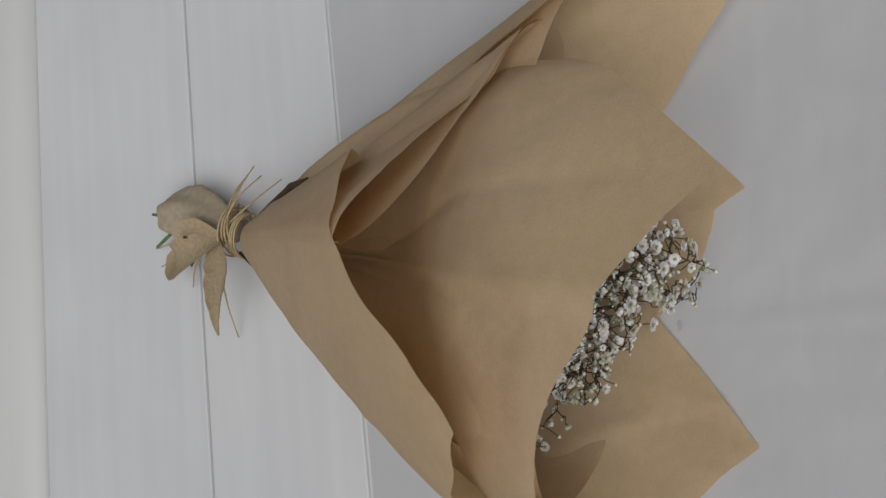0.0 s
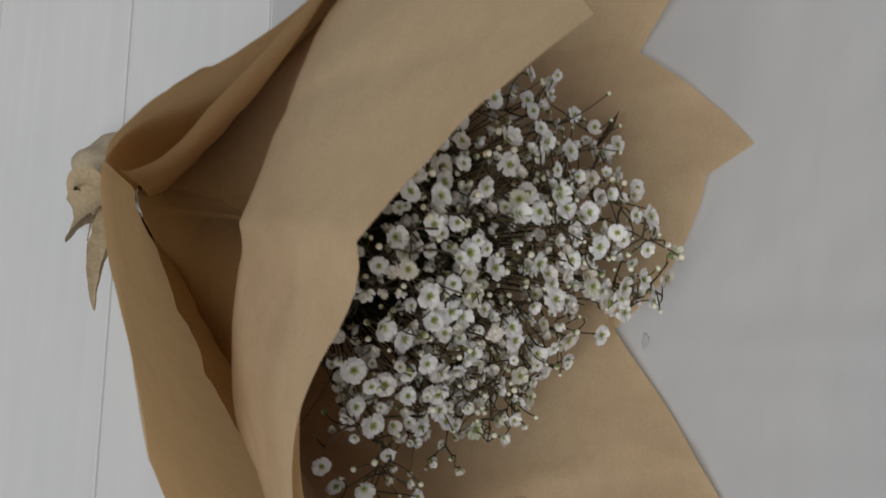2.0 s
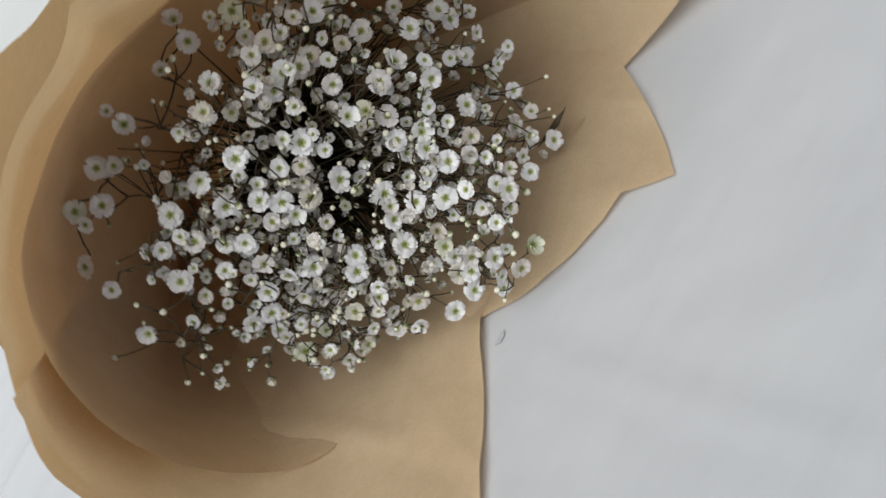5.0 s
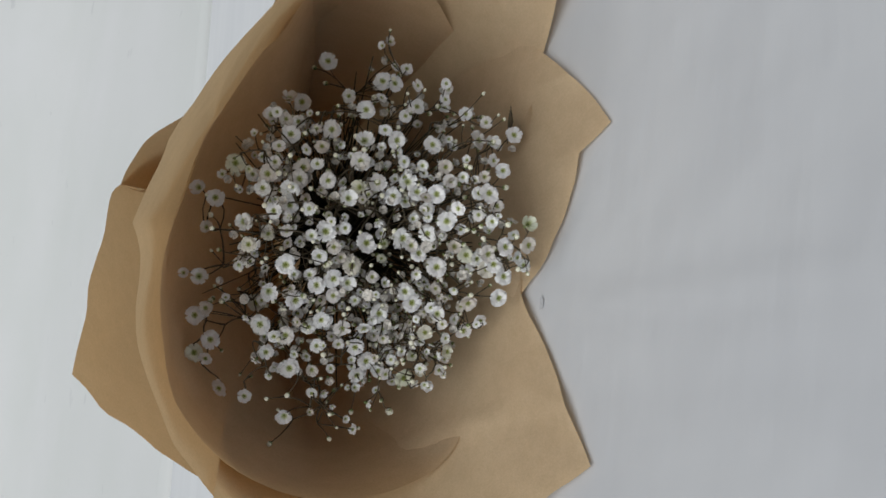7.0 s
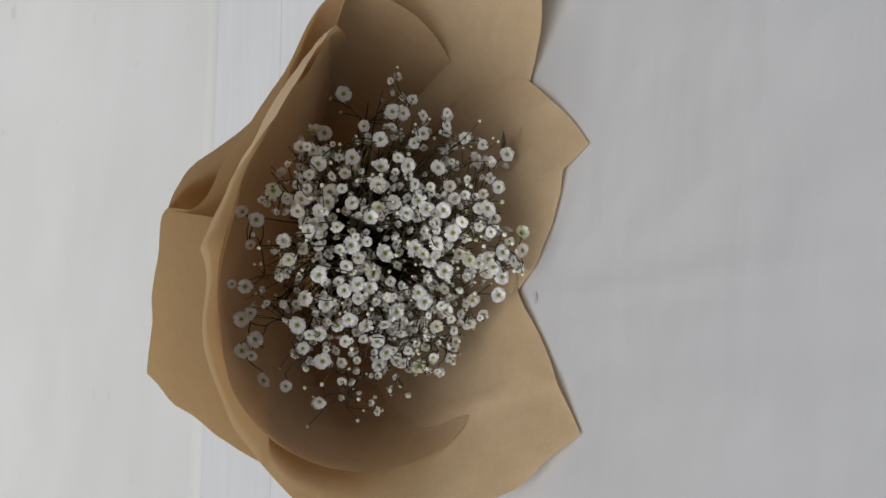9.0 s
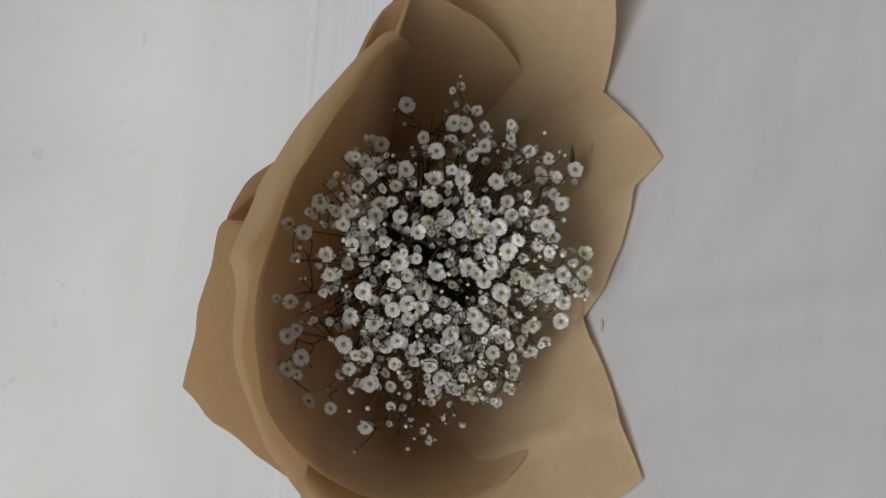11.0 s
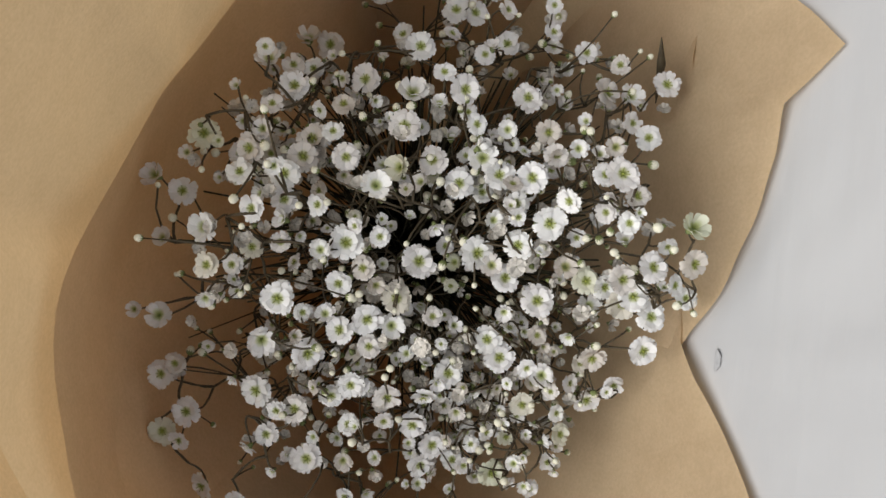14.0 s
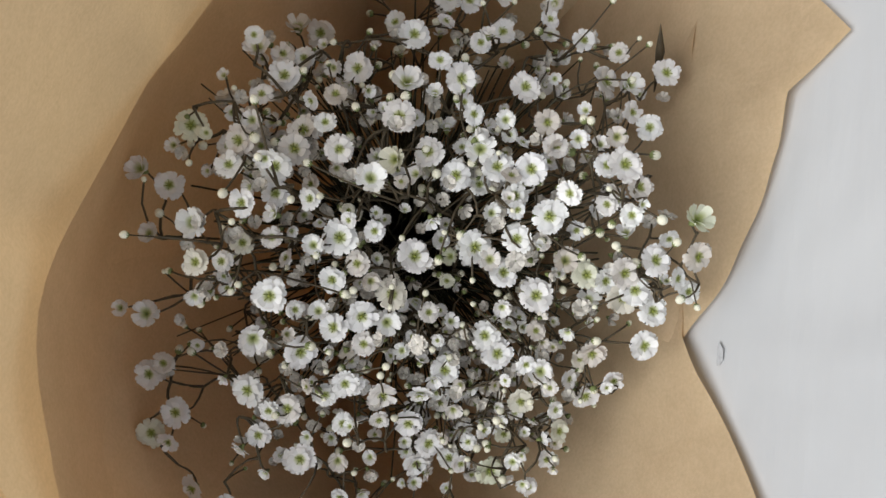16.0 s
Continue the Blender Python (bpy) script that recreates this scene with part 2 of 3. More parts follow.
def cover():
    """A thin cover over the near half of the table, with one soft crease and low waves."""
    bm = bmesh.new()
    nx, ny = 260, 110
    x0, x1, y0, y1 = -0.75, 0.75, -0.72, 0.232
    grid = []
    for i in range(nx + 1):
        col = []
        for j in range(ny + 1):
            x, y = x0 + (x1 - x0) * i / nx, y0 + (y1 - y0) * j / ny
            z = 0.0008 + 0.0030 * (noise.noise(Vector((x * 3, y * 8, 7.0))) + 0.6) * (1 if y < 0.1 else 0.3) + 0.0010 * (noise.noise(Vector((x * 5, y * 14, 1.0))) + 1) * 0.5
            # a crease that fans out from under the paper, and a softer one beside it
            d = x + 0.026 - 0.13 * (-y - 0.017)
            if y < 0.0:
                z += 0.0030 * math.exp(-((d / 0.006) ** 2)) * min(1, -y / 0.03) * max(0.0, 1 + y / 0.26)
                z += 0.0016 * max(0.0, 1 - abs(d + 0.02) / 0.02) * min(1, -y / 0.05) * max(0.0, 1 + y / 0.4)
                z += 0.0014 * math.exp(-(((x - 0.15 - 0.3 * y) / 0.018) ** 2)) * min(1, -y / 0.08)
            z = max(z, 0.0005)
            z *= 1 - 0.96 * math.exp(-((x / 0.20) ** 4 + ((y - 0.07) / 0.14) ** 4))
            col.append(bm.verts.new((x, y + (x * math.tan(SLOPE)) * (j / ny) ** 4, z)))
        grid.append(col)
    for a, b in zip(grid, grid[1:]):
        for j in range(ny):
            bm.faces.new((a[j], b[j], b[j + 1], a[j + 1]))
    return bm


table_cover = tagged(part("table_cover", cover(), COVER), "thin white crinkled cover over the table", "table cover", kind="structure")
bm = bmesh.new()
rim = [bm.verts.new((-0.0232 + 0.0030 * math.cos(a) * (1 + 0.3 * math.sin(3 * a)), -0.0192 + 0.0018 * math.sin(a) * (1 + 0.3 * math.cos(2 * a)), 0.0016)) for a in [2 * math.pi * i / 14 for i in range(14)]]
bm.faces.new(rim)
part("smudge", bm, plain("grey_smudge", (0.38, 0.385, 0.40), 0.8, 0.15, 700, 0), table_cover, "faint grey smudge")


def box(lo, hi):
    bm = bmesh.new()
    bmesh.ops.create_cube(bm, size=1, matrix=Matrix.Translation([(a + b) / 2 for a, b in zip(lo, hi)]) @ Matrix.Diagonal([b - a for a, b in zip(lo, hi)] + [1]))
    return bm


def sweep():
    """A white panel that lies on beyond the last board and curves up far behind."""
    bm = bmesh.new()
    line = [(0.604 + 0.05 * i, 0.0) for i in range(21)]
    line += [(1.604 + 0.9 * math.sin(a), 0.9 - 0.9 * math.cos(a)) for a in [radians(6 * i) for i in range(1, 16)]]
    rows = []
    for i in range(61):
        x = -2.6 + 5.2 * i / 60
        top = [bm.verts.new((x, y, z + 0.0015 * noise.noise(Vector((x * 3, y * 4, 4.0))))) for y, z in line]
        under = [bm.verts.new((x, y + (0.02 if z > 0.3 else 0.0), z - 0.02)) for y, z in line]
        rows.append(top + under[::-1])
    n = len(rows[0])
    for p, q in zip(rows, rows[1:]):
        for j in range(n):
            bm.faces.new((p[j], q[j], q[(j + 1) % n], p[(j + 1) % n]))
    bmesh.ops.recalc_face_normals(bm, faces=bm.faces)
    return bm


wall = part("backdrop", sweep(), WALL)
wall.rotation_euler.z = SLOPE
tagged(wall, "plain smooth white panel beyond the table boards", "backdrop", kind="structure")
floor = part("floor", box((-4, -4, -0.80), (4, 4, -0.75)), plain("grey_floor", (0.35, 0.34, 0.33), 0.6, 0.1, 8), smooth=False)
tagged(floor, "plain grey floor under the table", "floor", kind="structure")
# ---- the bouquet ----
bouquet = tagged(thing("paper_wrap", (0.036, 0.3, 0)), "brown kraft paper wrap of a bouquet lying on a table", "wrapping paper")
bouquet.matrix_basis = Matrix()

# the back sheets, lying on the table and rising at the sides
sheet("back_sheet", [[(0.150, 0.035, 0.120), (0.19, -0.01, 0.10), (0.205, -0.05, 0.07), (0.190, -0.063, 0.040), (0.150, -0.033, 0.020), (0.131, -0.019, 0.010), (0.107, -0.003, 0.004)],
                     [(0.107, -0.003, 0.004), (0.05, 0.000, 0.003), (-0.019, -0.005, 0.003)],
                     [(-0.019, -0.005, 0.003), (-0.036, -0.020, 0.003), (-0.056, -0.037, 0.003), (-0.095, -0.067, 0.004)],
                     [(-0.095, -0.067, 0.004), (-0.110, -0.049, 0.008), (-0.132, -0.028, 0.016), (-0.150, 0.0, 0.04), (-0.152, 0.015, 0.075), (-0.140, 0.015, 0.115), (-0.120, 0.005, 0.148)]],
      ring(20, -200), bouquet, bulge=[-0.008, 0.0, 0.006, 0.006, 0.006, 0.008], label="brown kraft paper sheet flat on the table", seed=3, crumple=0.0022, nu=150, nv=70)
sheet("corner_sheet", [[(0.122, 0.016, 0.004), (0.101, -0.015, 0.004), (0.080, -0.041, 0.003), (0.063, -0.059, 0.003)],
                       [(0.063, -0.059, 0.003), (0.051, -0.041, 0.004)], [(0.051, -0.041, 0.004), (0.036, -0.038, 0.003), (0.015, -0.031, 0.002), (-0.002, -0.021, 0.002), (-0.022, -0.002, 0.002)]],
      ring(-40, -120), bouquet, label="pointed corner of brown kraft paper on the table", seed=7, crumple=0.0026, nu=110, nv=60, low=0.0030)
# inner sheet round the flowers
sheet("inner_sheet", [[(0.215, 0.000, 0.060), (0.192, 0.004, 0.095), (0.152, 0.023, 0.114), (0.124, 0.032, 0.120), (0.094, 0.037, 0.132), (0.079, 0.039, 0.142), (0.035, 0.032, 0.163), (0.007, 0.017, 0.174), (-0.028, 0.004, 0.182), (-0.055, 0.008, 0.177), (-0.086, 0.012, 0.166), (-0.115, 0.020, 0.132), (-0.130, 0.030, 0.080), (-0.120, 0.030, 0.030), (-0.092, 0.026, 0.009), (-0.074, 0.050, 0.004), (-0.040, 0.090, 0.004), (0.035, 0.120, 0.004)]],
      ring(20, 300, 0.012), bouquet, low=0.0040, bulge=[0.006, 0.002, 0.006, 0.016, 0.022, 0.022, 0.012, 0.006, 0.004], dip=0.062, start=0.30, label="inner brown kraft paper sheet round the flowers", seed=11)
# front panel with its forward corner
sheet("front_sheet", [[(0.135, 0.10, 0.070), (0.128, 0.05, 0.105), (0.110, -0.005, 0.137), (0.085, -0.035, 0.158), (0.040, -0.080, 0.193)],
                      [(0.040, -0.080, 0.193), (0.026, -0.064, 0.198), (0.002, -0.042, 0.202), (-0.014, -0.029, 0.204)],
                      [(-0.014, -0.029, 0.204), (-0.021, -0.028, 0.201), (-0.033, -0.022, 0.197), (-0.047, -0.012, 0.194), (-0.062, -0.003, 0.189), (-0.082, 0.006, 0.178), (-0.112, 0.014, 0.156), (-0.145, 0.022, 0.12), (-0.160, 0.035, 0.075)]],
      ring(0, 200, 0.0135), bouquet, bulge=[0.018, 0.023, 0.024, 0.018, 0.010, 0.006, 0.006, 0.006], dip=0.052, label="front kraft paper sheet over the flowers", seed=17)
# outer flap, standing off the front panel
sheet("outer_flap", [[(0.080, 0.170, 0.080), (0.087, 0.175, 0.090), (0.079, 0.161, 0.115), (0.060, 0.150, 0.140), (0.040, 0.136, 0.162), (0.026, 0.131, 0.174), (0.017, 0.125, 0.179)],
                     [(0.017, 0.125, 0.179), (0.010, 0.117, 0.185), (-0.014, 0.100, 0.189), (-0.037, 0.071, 0.198), (-0.052, 0.058, 0.200), (-0.066, 0.042, 0.204), (-0.076, 0.034, 0.206)],
                     [(-0.076, 0.034, 0.206), (-0.083, 0.040, 0.197), (-0.093, 0.044, 0.186), (-0.105, 0.053, 0.169), (-0.116, 0.062, 0.152), (-0.136, 0.070, 0.115), (-0.142, 0.075, 0.07), (-0.132, 0.08, 0.02)]],
      ring(35, 200, 0.016), bouquet, bulge=[0.002, 0.002, 0.002, 0.006, 0.008, 0.010, 0.010], label="outer kraft paper flap standing open", seed=23)
sheet("rolled_flap", [[(0.016, 0.124, 0.176), (0.016, 0.126, 0.168), (0.026, 0.115, 0.160), (0.045, 0.094, 0.158), (0.066, 0.081, 0.149), (0.09, 0.068, 0.138), (0.108, 0.058, 0.133), (0.128, 0.047, 0.128), (0.142, 0.037, 0.121), (0.150, 0.032, 0.10), (0.146, 0.04, 0.06), (0.130, 0.06, 0.02)]],
      ring(90, -40, 0.015), bouquet, bulge=[-0.012, -0.014, -0.010, -0.004], label="rolled edge of the kraft paper wrap", seed=29)
sheet("pleat", [[(0.017, 0.125, 0.179), (0.030, 0.122, 0.175), (0.045, 0.113, 0.167), (0.064, 0.108, 0.148), (0.086, 0.093, 0.132), (0.100, 0.072, 0.131), (0.110, 0.056, 0.131), (0.128, 0.048, 0.127), (0.144, 0.039, 0.120), (0.152, 0.034, 0.099)]],
      ring(85, 0, 0.016), bouquet, bulge=[-0.003, -0.007, -0.004], label="pleated kraft paper edge", seed=23)
# ---- the tied end: stub of stems, twine, bow ----
bow = tagged(thing("jute_bow"), "jute twine and burlap bow tied round the paper neck", "bow")


def tube(bm, pts, radii, sides=6, mat=0):
    """A round tube along pts."""
    rings, up = [], Vector((0, 0, 1))
    pts = [Vector(p) for p in pts]
    for i, p in enumerate(pts):
        d = (pts[min(i + 1, len(pts) - 1)] - pts[max(i - 1, 0)]).normalized()
        u = d.cross(up)
        u = u.normalized() if u.length > 1e-4 else Vector((1, 0, 0))
        w = d.cross(u)
        r = radii[i] if isinstance(radii, (list, tuple)) else radii
        rings.append([bm.verts.new(p + (u * math.cos(2 * math.pi * k / sides) + w * math.sin(2 * math.pi * k / sides)) * r) for k in range(sides)])
    for a, b in zip(rings, rings[1:]):
        for k in range(sides):
            f = bm.faces.new((a[k], a[(k + 1) % sides], b[(k + 1) % sides], b[k]))
            f.material_index = mat
    for end in (rings[0][::-1], rings[-1]):
        bm.faces.new(end).material_index = mat


def stub():
    """The gathered paper end below the tie: a lumpy, wrinkled bag."""
    bm = bmesh.new()
    prof = [(0.0, 0.010), (0.10, 0.013), (0.25, 0.021), (0.45, 0.023), (0.65, 0.0225), (0.82, 0.018), (0.94, 0.014), (1.0, 0.006)]
    a, b = Vector((0.046, 0.333, 0.024)), Vector((0.062, 0.432, 0.014))
    n, rings = 36, []
    for v, r in prof:
        c = a.lerp(b, v) + Vector((0.006 * math.sin(v * 3.1), 0, 0))
        row = []
        for k in range(n):
            t = 2 * math.pi * k / n
            q = 1 + 0.10 * math.sin(5 * t + 2 * v) + 0.13 * noise.noise(Vector((math.cos(t) * 2, math.sin(t) * 2, v * 5)))
            p = c + Vector((math.cos(t) * r * q, 0, math.sin(t) * r * q * 0.8))
            p.z = max(p.z, 0.001)
            row.append(bm.verts.new(p))
        rings.append(row)
    for r0, r1 in zip(rings, rings[1:]):
        for k in range(n):
            bm.faces.new((r0[k], r0[(k + 1) % n], r1[(k + 1) % n], r1[k]))
    bm.faces.new(rings[-1])
    bm.faces.new(rings[0][::-1])
    bmesh.ops.recalc_face_normals(bm, faces=bm.faces)
    return bm


part("paper_end", stub(), SACK, bouquet, "gathered greyish-brown paper end below the tie")
for p, q in (((0.062, 0.425, 0.016), (0.0645, 0.446, 0.012)), ((0.046, 0.418, 0.016), (0.0345, 0.436, 0.014)), ((0.05, 0.42, 0.008), (0.054, 0.440, 0.006))):
    bm = bmesh.new()
    tube(bm, [p, Vector(p).lerp(Vector(q), 0.5), q], [0.0014, 0.0015, 0.0013], 8)
    part("stalk", bm, STALK, bouquet, "cut green stalk end")
# twine wound round the neck
trng = random.Random(8)
for k in range(7):
    c = Vector((0.040 + 0.0009 * k, 0.322 + 0.0024 * k, 0.025))
    bm = bmesh.new()
    tilt = trng.uniform(-0.25, 0.25)
    rr = 0.0155 + trng.uniform(0, 0.0025) + 0.0006 * k
    pts = [c + Vector((math.cos(t) * rr, math.cos(t) * tilt * rr, math.sin(t) * rr * 0.92)) for t in [2 * math.pi * i / 28 for i in range(29)]]
    for p in pts:
        p.z = max(p.z, 0.001)
    tube(bm, pts, 0.0009, 5)
    part("twine", bm, TWINE, bow)
# loose raffia ends standing up and to the side
for tip, bend in (((0.094, 0.333, 0.016), 0.006), ((0.099, 0.324, 0.020), 0.004), ((0.090, 0.314, 0.022), 0.008), ((0.087, 0.298, 0.016), 0.002), ((0.010, 0.425, 0.004), 0.006), ((0.018, 0.438, 0.006), -0.004), ((0.034, 0.446, 0.006), 0.003), ((0.000, 0.40, 0.004), 0.01), ((-0.042, 0.345, 0.004), 0.010)):
    a, t = Vector((0.046, 0.336, 0.038)), Vector(tip)
    bm = bmesh.new()
    pts = [a.lerp(t, i / 9) + Vector((0, 0, bend * math.sin(math.pi * i / 9))) for i in range(10)]
    tube(bm, pts, [0.0011 - 0.0006 * i / 9 for i in range(10)], 5)
    part("raffia_end", bm, TWINE, bow, "loose raffia end")


def ribbon(pts, widths, cup=0.3, n=9):
    """A strip of rough cloth along pts, cupped across its width."""
    bm = bmesh.new()
    rows = []
    path = polyline(pts, 26)
    for i, p in enumerate(path):
        d = (path[min(i + 1, 25)] - path[max(i - 1, 0)]).normalized()
        side = d.cross(Vector((0, 0, 1)))
        side = side.normalized() if side.length > 1e-4 else Vector((1, 0, 0))
        up = side.cross(d)
        v = i / 25 * (len(widths) - 1)
        w = widths[int(v)] + (widths[min(int(v) + 1, len(widths) - 1)] - widths[int(v)]) * (v - int(v))
        row = []
        for k in range(n):
            s = k / (n - 1) * 2 - 1
            q = p + side * (s * w * (1 + 0.12 * noise.noise(Vector((i * 0.4, s, 2.0))))) + up * (w * cup * (s * s - 0.3) + 0.0008 * noise.noise(Vector((i * 0.7, s * 3, 0.0))))
            q.z = max(q.z, 0.0012)
            row.append(bm.verts.new(q))
        rows.append(row)
    for a, b in zip(rows, rows[1:]):
        for k in range(n - 1):
            bm.faces.new((a[k], a[k + 1], b[k + 1], b[k]))
    return bm


part("bow_tail", ribbon([(0.034, 0.340, 0.042), (0.012, 0.330, 0.046), (-0.008, 0.328, 0.050), (-0.028, 0.325, 0.052), (-0.040, 0.322, 0.052)], [0.007, 0.012, 0.011, 0.006, 0.001], 0.7), JUTE, bow, "pointed burlap ribbon tail")
part("bow_loop", ribbon([(0.040, 0.338, 0.040), (0.030, 0.352, 0.052), (0.020, 0.378, 0.046), (0.018, 0.396, 0.030), (0.026, 0.396, 0.018), (0.036, 0.37, 0.026), (0.042, 0.342, 0.034)], [0.008, 0.013, 0.015, 0.014, 0.013, 0.011, 0.007], 0.35), JUTE, bow, "wide jute bow loop")
part("bow_loop", ribbon([(0.040, 0.340, 0.042), (0.046, 0.352, 0.056), (0.040, 0.366, 0.056), (0.030, 0.362, 0.046), (0.034, 0.345, 0.040)], [0.004, 0.006, 0.007, 0.006, 0.004], 0.3), JUTE, bow, "small jute bow loop")
bm = bmesh.new()
tube(bm, [(0.0392, 0.3010, 0.0480), (0.0530, 0.2838, 0.0520), (0.0650, 0.2676, 0.0540), (0.0694, 0.2587, 0.0560), (0.0715, 0.2537, 0.0570), (0.0764, 0.2381, 0.0580)], [0.0024, 0.0028, 0.0024, 0.0027, 0.0038, 0.0018], 8)
part("twig", bm, BARK, bouquet, "dark brown twig beside the paper")
bm = bmesh.new()
tube(bm, [(0.026, 0.320, 0.036), (0.008, 0.298, 0.034), (-0.008, 0.279, 0.034), (-0.024, 0.260, 0.034)], [0.0012, 0.0011, 0.0010, 0.0005], 6)
part("raffia_end", bm, BARK, bow, "thin dark raffia end along the paper edge")
# ---- flowers ----
rng = random.Random(5)


def petal(bm, turn, length, width, foot, rise, notch, curl=0.0):
    """One petal: narrow at its foot, broad and rounded at the tip with a shallow notch, cupped along its length."""
    c, s = math.cos(turn), math.sin(turn)
    rows = []
    for v, w in ((0.10, 0.25), (0.45, 0.74), (0.76, 1.0), (0.93, 0.90), (1.0, 0.50)):
        row = []
        for u in (-1, -0.5, 0, 0.5, 1):
            r = length * (v - (notch if u == 0 and v > 0.95 else 0.0) - (0.03 if abs(u) == 1 and v > 0.95 else 0))
            y = width * w * u * 0.5
            h = foot + rise * v ** 1.5 - abs(u) * width * 0.05 + (curl * length * (v - 0.75) * 4 if v > 0.8 else 0)
            row.append(bm.verts.new((r * c - y * s, r * s + y * c, h)))
        rows.append(row)
    for p, q in zip(rows, rows[1:]):
        for k in range(4):
            bm.faces.new((p[k], p[k + 1], q[k + 1], q[k]))


def flower_mesh(seed, opened=1.0):
    """A small gypsophila bloom, 1 unit wide, facing up its z axis."""
    r = random.Random(seed)
    bm = bmesh.new()
    n = r.choice((9, 10, 10, 11)) if opened > 0.7 else r.choice((6, 7, 8))
    lift = 0.03 + 0.42 * (1 - opened)
    wide = 0.5 * (1.0 if opened > 0.7 else 0.86)
    for k in range(n):
        petal(bm, 2 * math.pi * (k + r.uniform(-0.2, 0.2)) / n, wide * r.uniform(0.90, 1.05), 0.30 * r.uniform(0.82, 1.15), r.uniform(-0.015, 0.015), lift + r.uniform(-0.06, 0.11), r.uniform(0.09, 0.20), r.uniform(-0.14, 0.08))
    n = r.choice((5, 6, 7))
    for k in range(n):
        petal(bm, 2 * math.pi * (k + r.uniform(-0.35, 0.35)) / n, 0.36 * r.uniform(0.78, 1.12), 0.27, 0.035, lift + 0.06 + r.uniform(-0.02, 0.12), r.uniform(0.02, 0.08), r.uniform(-0.05, 0.05))
    cup = bmesh.ops.create_cone(bm, cap_ends=True, segments=7, radius1=0.05, radius2=0.16, depth=0.24, matrix=Matrix.Translation((0, 0, -0.13)))
    for f in {f for v in cup["verts"] for f in v.link_faces}:
        f.material_index = 1
    me = bpy.data.meshes.new("flower")
    bm.to_mesh(me)
    bm.free()
    for m in (PETAL, CUP):
        me.materials.append(m)
    me.polygons.foreach_set("use_smooth", [True] * len(me.polygons))
    return me


def eye_mesh(seed):
    """The green eye of a bloom: a small knob with thin threads."""
    r = random.Random(seed)
    bm = bmesh.new()
    bmesh.ops.create_icosphere(bm, subdivisions=1, radius=0.055, matrix=Matrix.Translation((0, 0, 0.05)))
    for k in range(6):
        t = 2 * math.pi * (k + r.uniform(-0.3, 0.3)) / 6
        d = Vector((math.cos(t), math.sin(t), 0))
        tube(bm, [d * 0.03 + Vector((0, 0, 0.04)), d * r.uniform(0.09, 0.13) + Vector((0, 0, 0.10)), d * r.uniform(0.13, 0.18) + Vector((0, 0, r.uniform(0.11, 0.16)))], [0.013, 0.012, 0.016], 3)
    me = bpy.data.meshes.new("flower_eye")
    bm.to_mesh(me)
    bm.free()
    me.materials.append(CENTRE)
    return me


def bud_mesh():
    """A round unopened bud in its green cup, 1 unit wide."""
    bm = bmesh.new()
    bmesh.ops.create_icosphere(bm, subdivisions=2, radius=0.5, matrix=Matrix.Diagonal((0.92, 0.92, 1.12, 1)))
    for f in bm.faces:
        f.material_index = 1 if f.calc_center_median().z < -0.12 else 0
    me = bpy.data.meshes.new("bud")
    bm.to_mesh(me)
    bm.free()
    for m in (BUD, CUP):
        me.materials.append(m)
    me.polygons.foreach_set("use_smooth", [True] * len(me.polygons))
    return me


OPEN = [flower_mesh(s, 1.0) for s in range(7)]
HALF = [flower_mesh(20 + s, 0.45) for s in range(4)]
EYES = [eye_mesh(40 + s) for s in range(3)]
SHUT = bud_mesh()
ROOT = Vector((0.012, 0.150, 0.075))

# main blooms, in millimetres
LEFT_SPRAY = [(-95, 63, 97), (-91, 41, 106), (-83, 45, 126), (-81, 56, 135), (-70, 49, 65), (-69, 35, 45), (-68, 40, 95), (-68, 40, 107), (-67, 43, 56), (-67, 55, 144), (-65, 58, 149), (-62, 41, 65), (-61, 37, 121), (-58, 54, 143), (-56, 33, 97), (-55, 35, 75), (-54, 32, 86), (-53, 32, 120), (-53, 19, 30), (-52, 30, 115), (-49, 29, 63), (-48, 36, 126), (-47, 28, 105), (-47, 54, 152), (-46, 26, 88), (-45, 28, 75), (-44, 15, 47), (-43, 23, 101), (-43, 49, 149), (-43, 24, 98), (-41, 18, 22)]
UPPER_SPRAY = [(-38, 66, 118), (-37, 25, 69), (-35, 24, 115), (-35, 9, 18), (-34, 10, 44), (-32, 23, 129), (-32, 21, 85), (-31, 19, 98), (-30, 13, 58), (-29, 42, 156), (-29, 5, 34), (-28, 43, 163), (-27, 3, 31), (-27, 17, 108), (-25, 12, 63), (-24, 16, 93), (-23, 13, 114), (-23, 15, 101), (-23, -6, 19), (-22, 16, 73), (-22, 5, 50), (-20, 4, 130), (-20, 14, 81), (-16, 11, 94), (-14, 7, 113), (-14, -2, 150), (-13, 8, 102), (-13, -19, 27), (-12, -2, 55), (-11, 5, 33)]
MIDDLE_SPRAY = [(-10, -16, 35), (-9, 5, 107), (-8, -21, 35), (-7, -7, 69), (-7, 30, 159), (-7, -30, 24), (-6, 0, 121), (-6, -15, 41), (-5, 5, 91), (-5, 5, 131), (-5, -13, 46), (-4, -8, 74), (-4, -25, 42), (-4, 4, 151), (-4, -31, 29), (-3, 1, 114), (-2, -14, 54), (-1, -6, 78), (0, 0, 105), (0, -30, 36), (2, -36, 27), (2, -16, 63), (2, -3, 141), (2, -15, 70), (6, 1, 123), (6, 2, 132), (8, -12, 77), (8, 36, 155), (8, -24, 66), (10, -36, 49)]
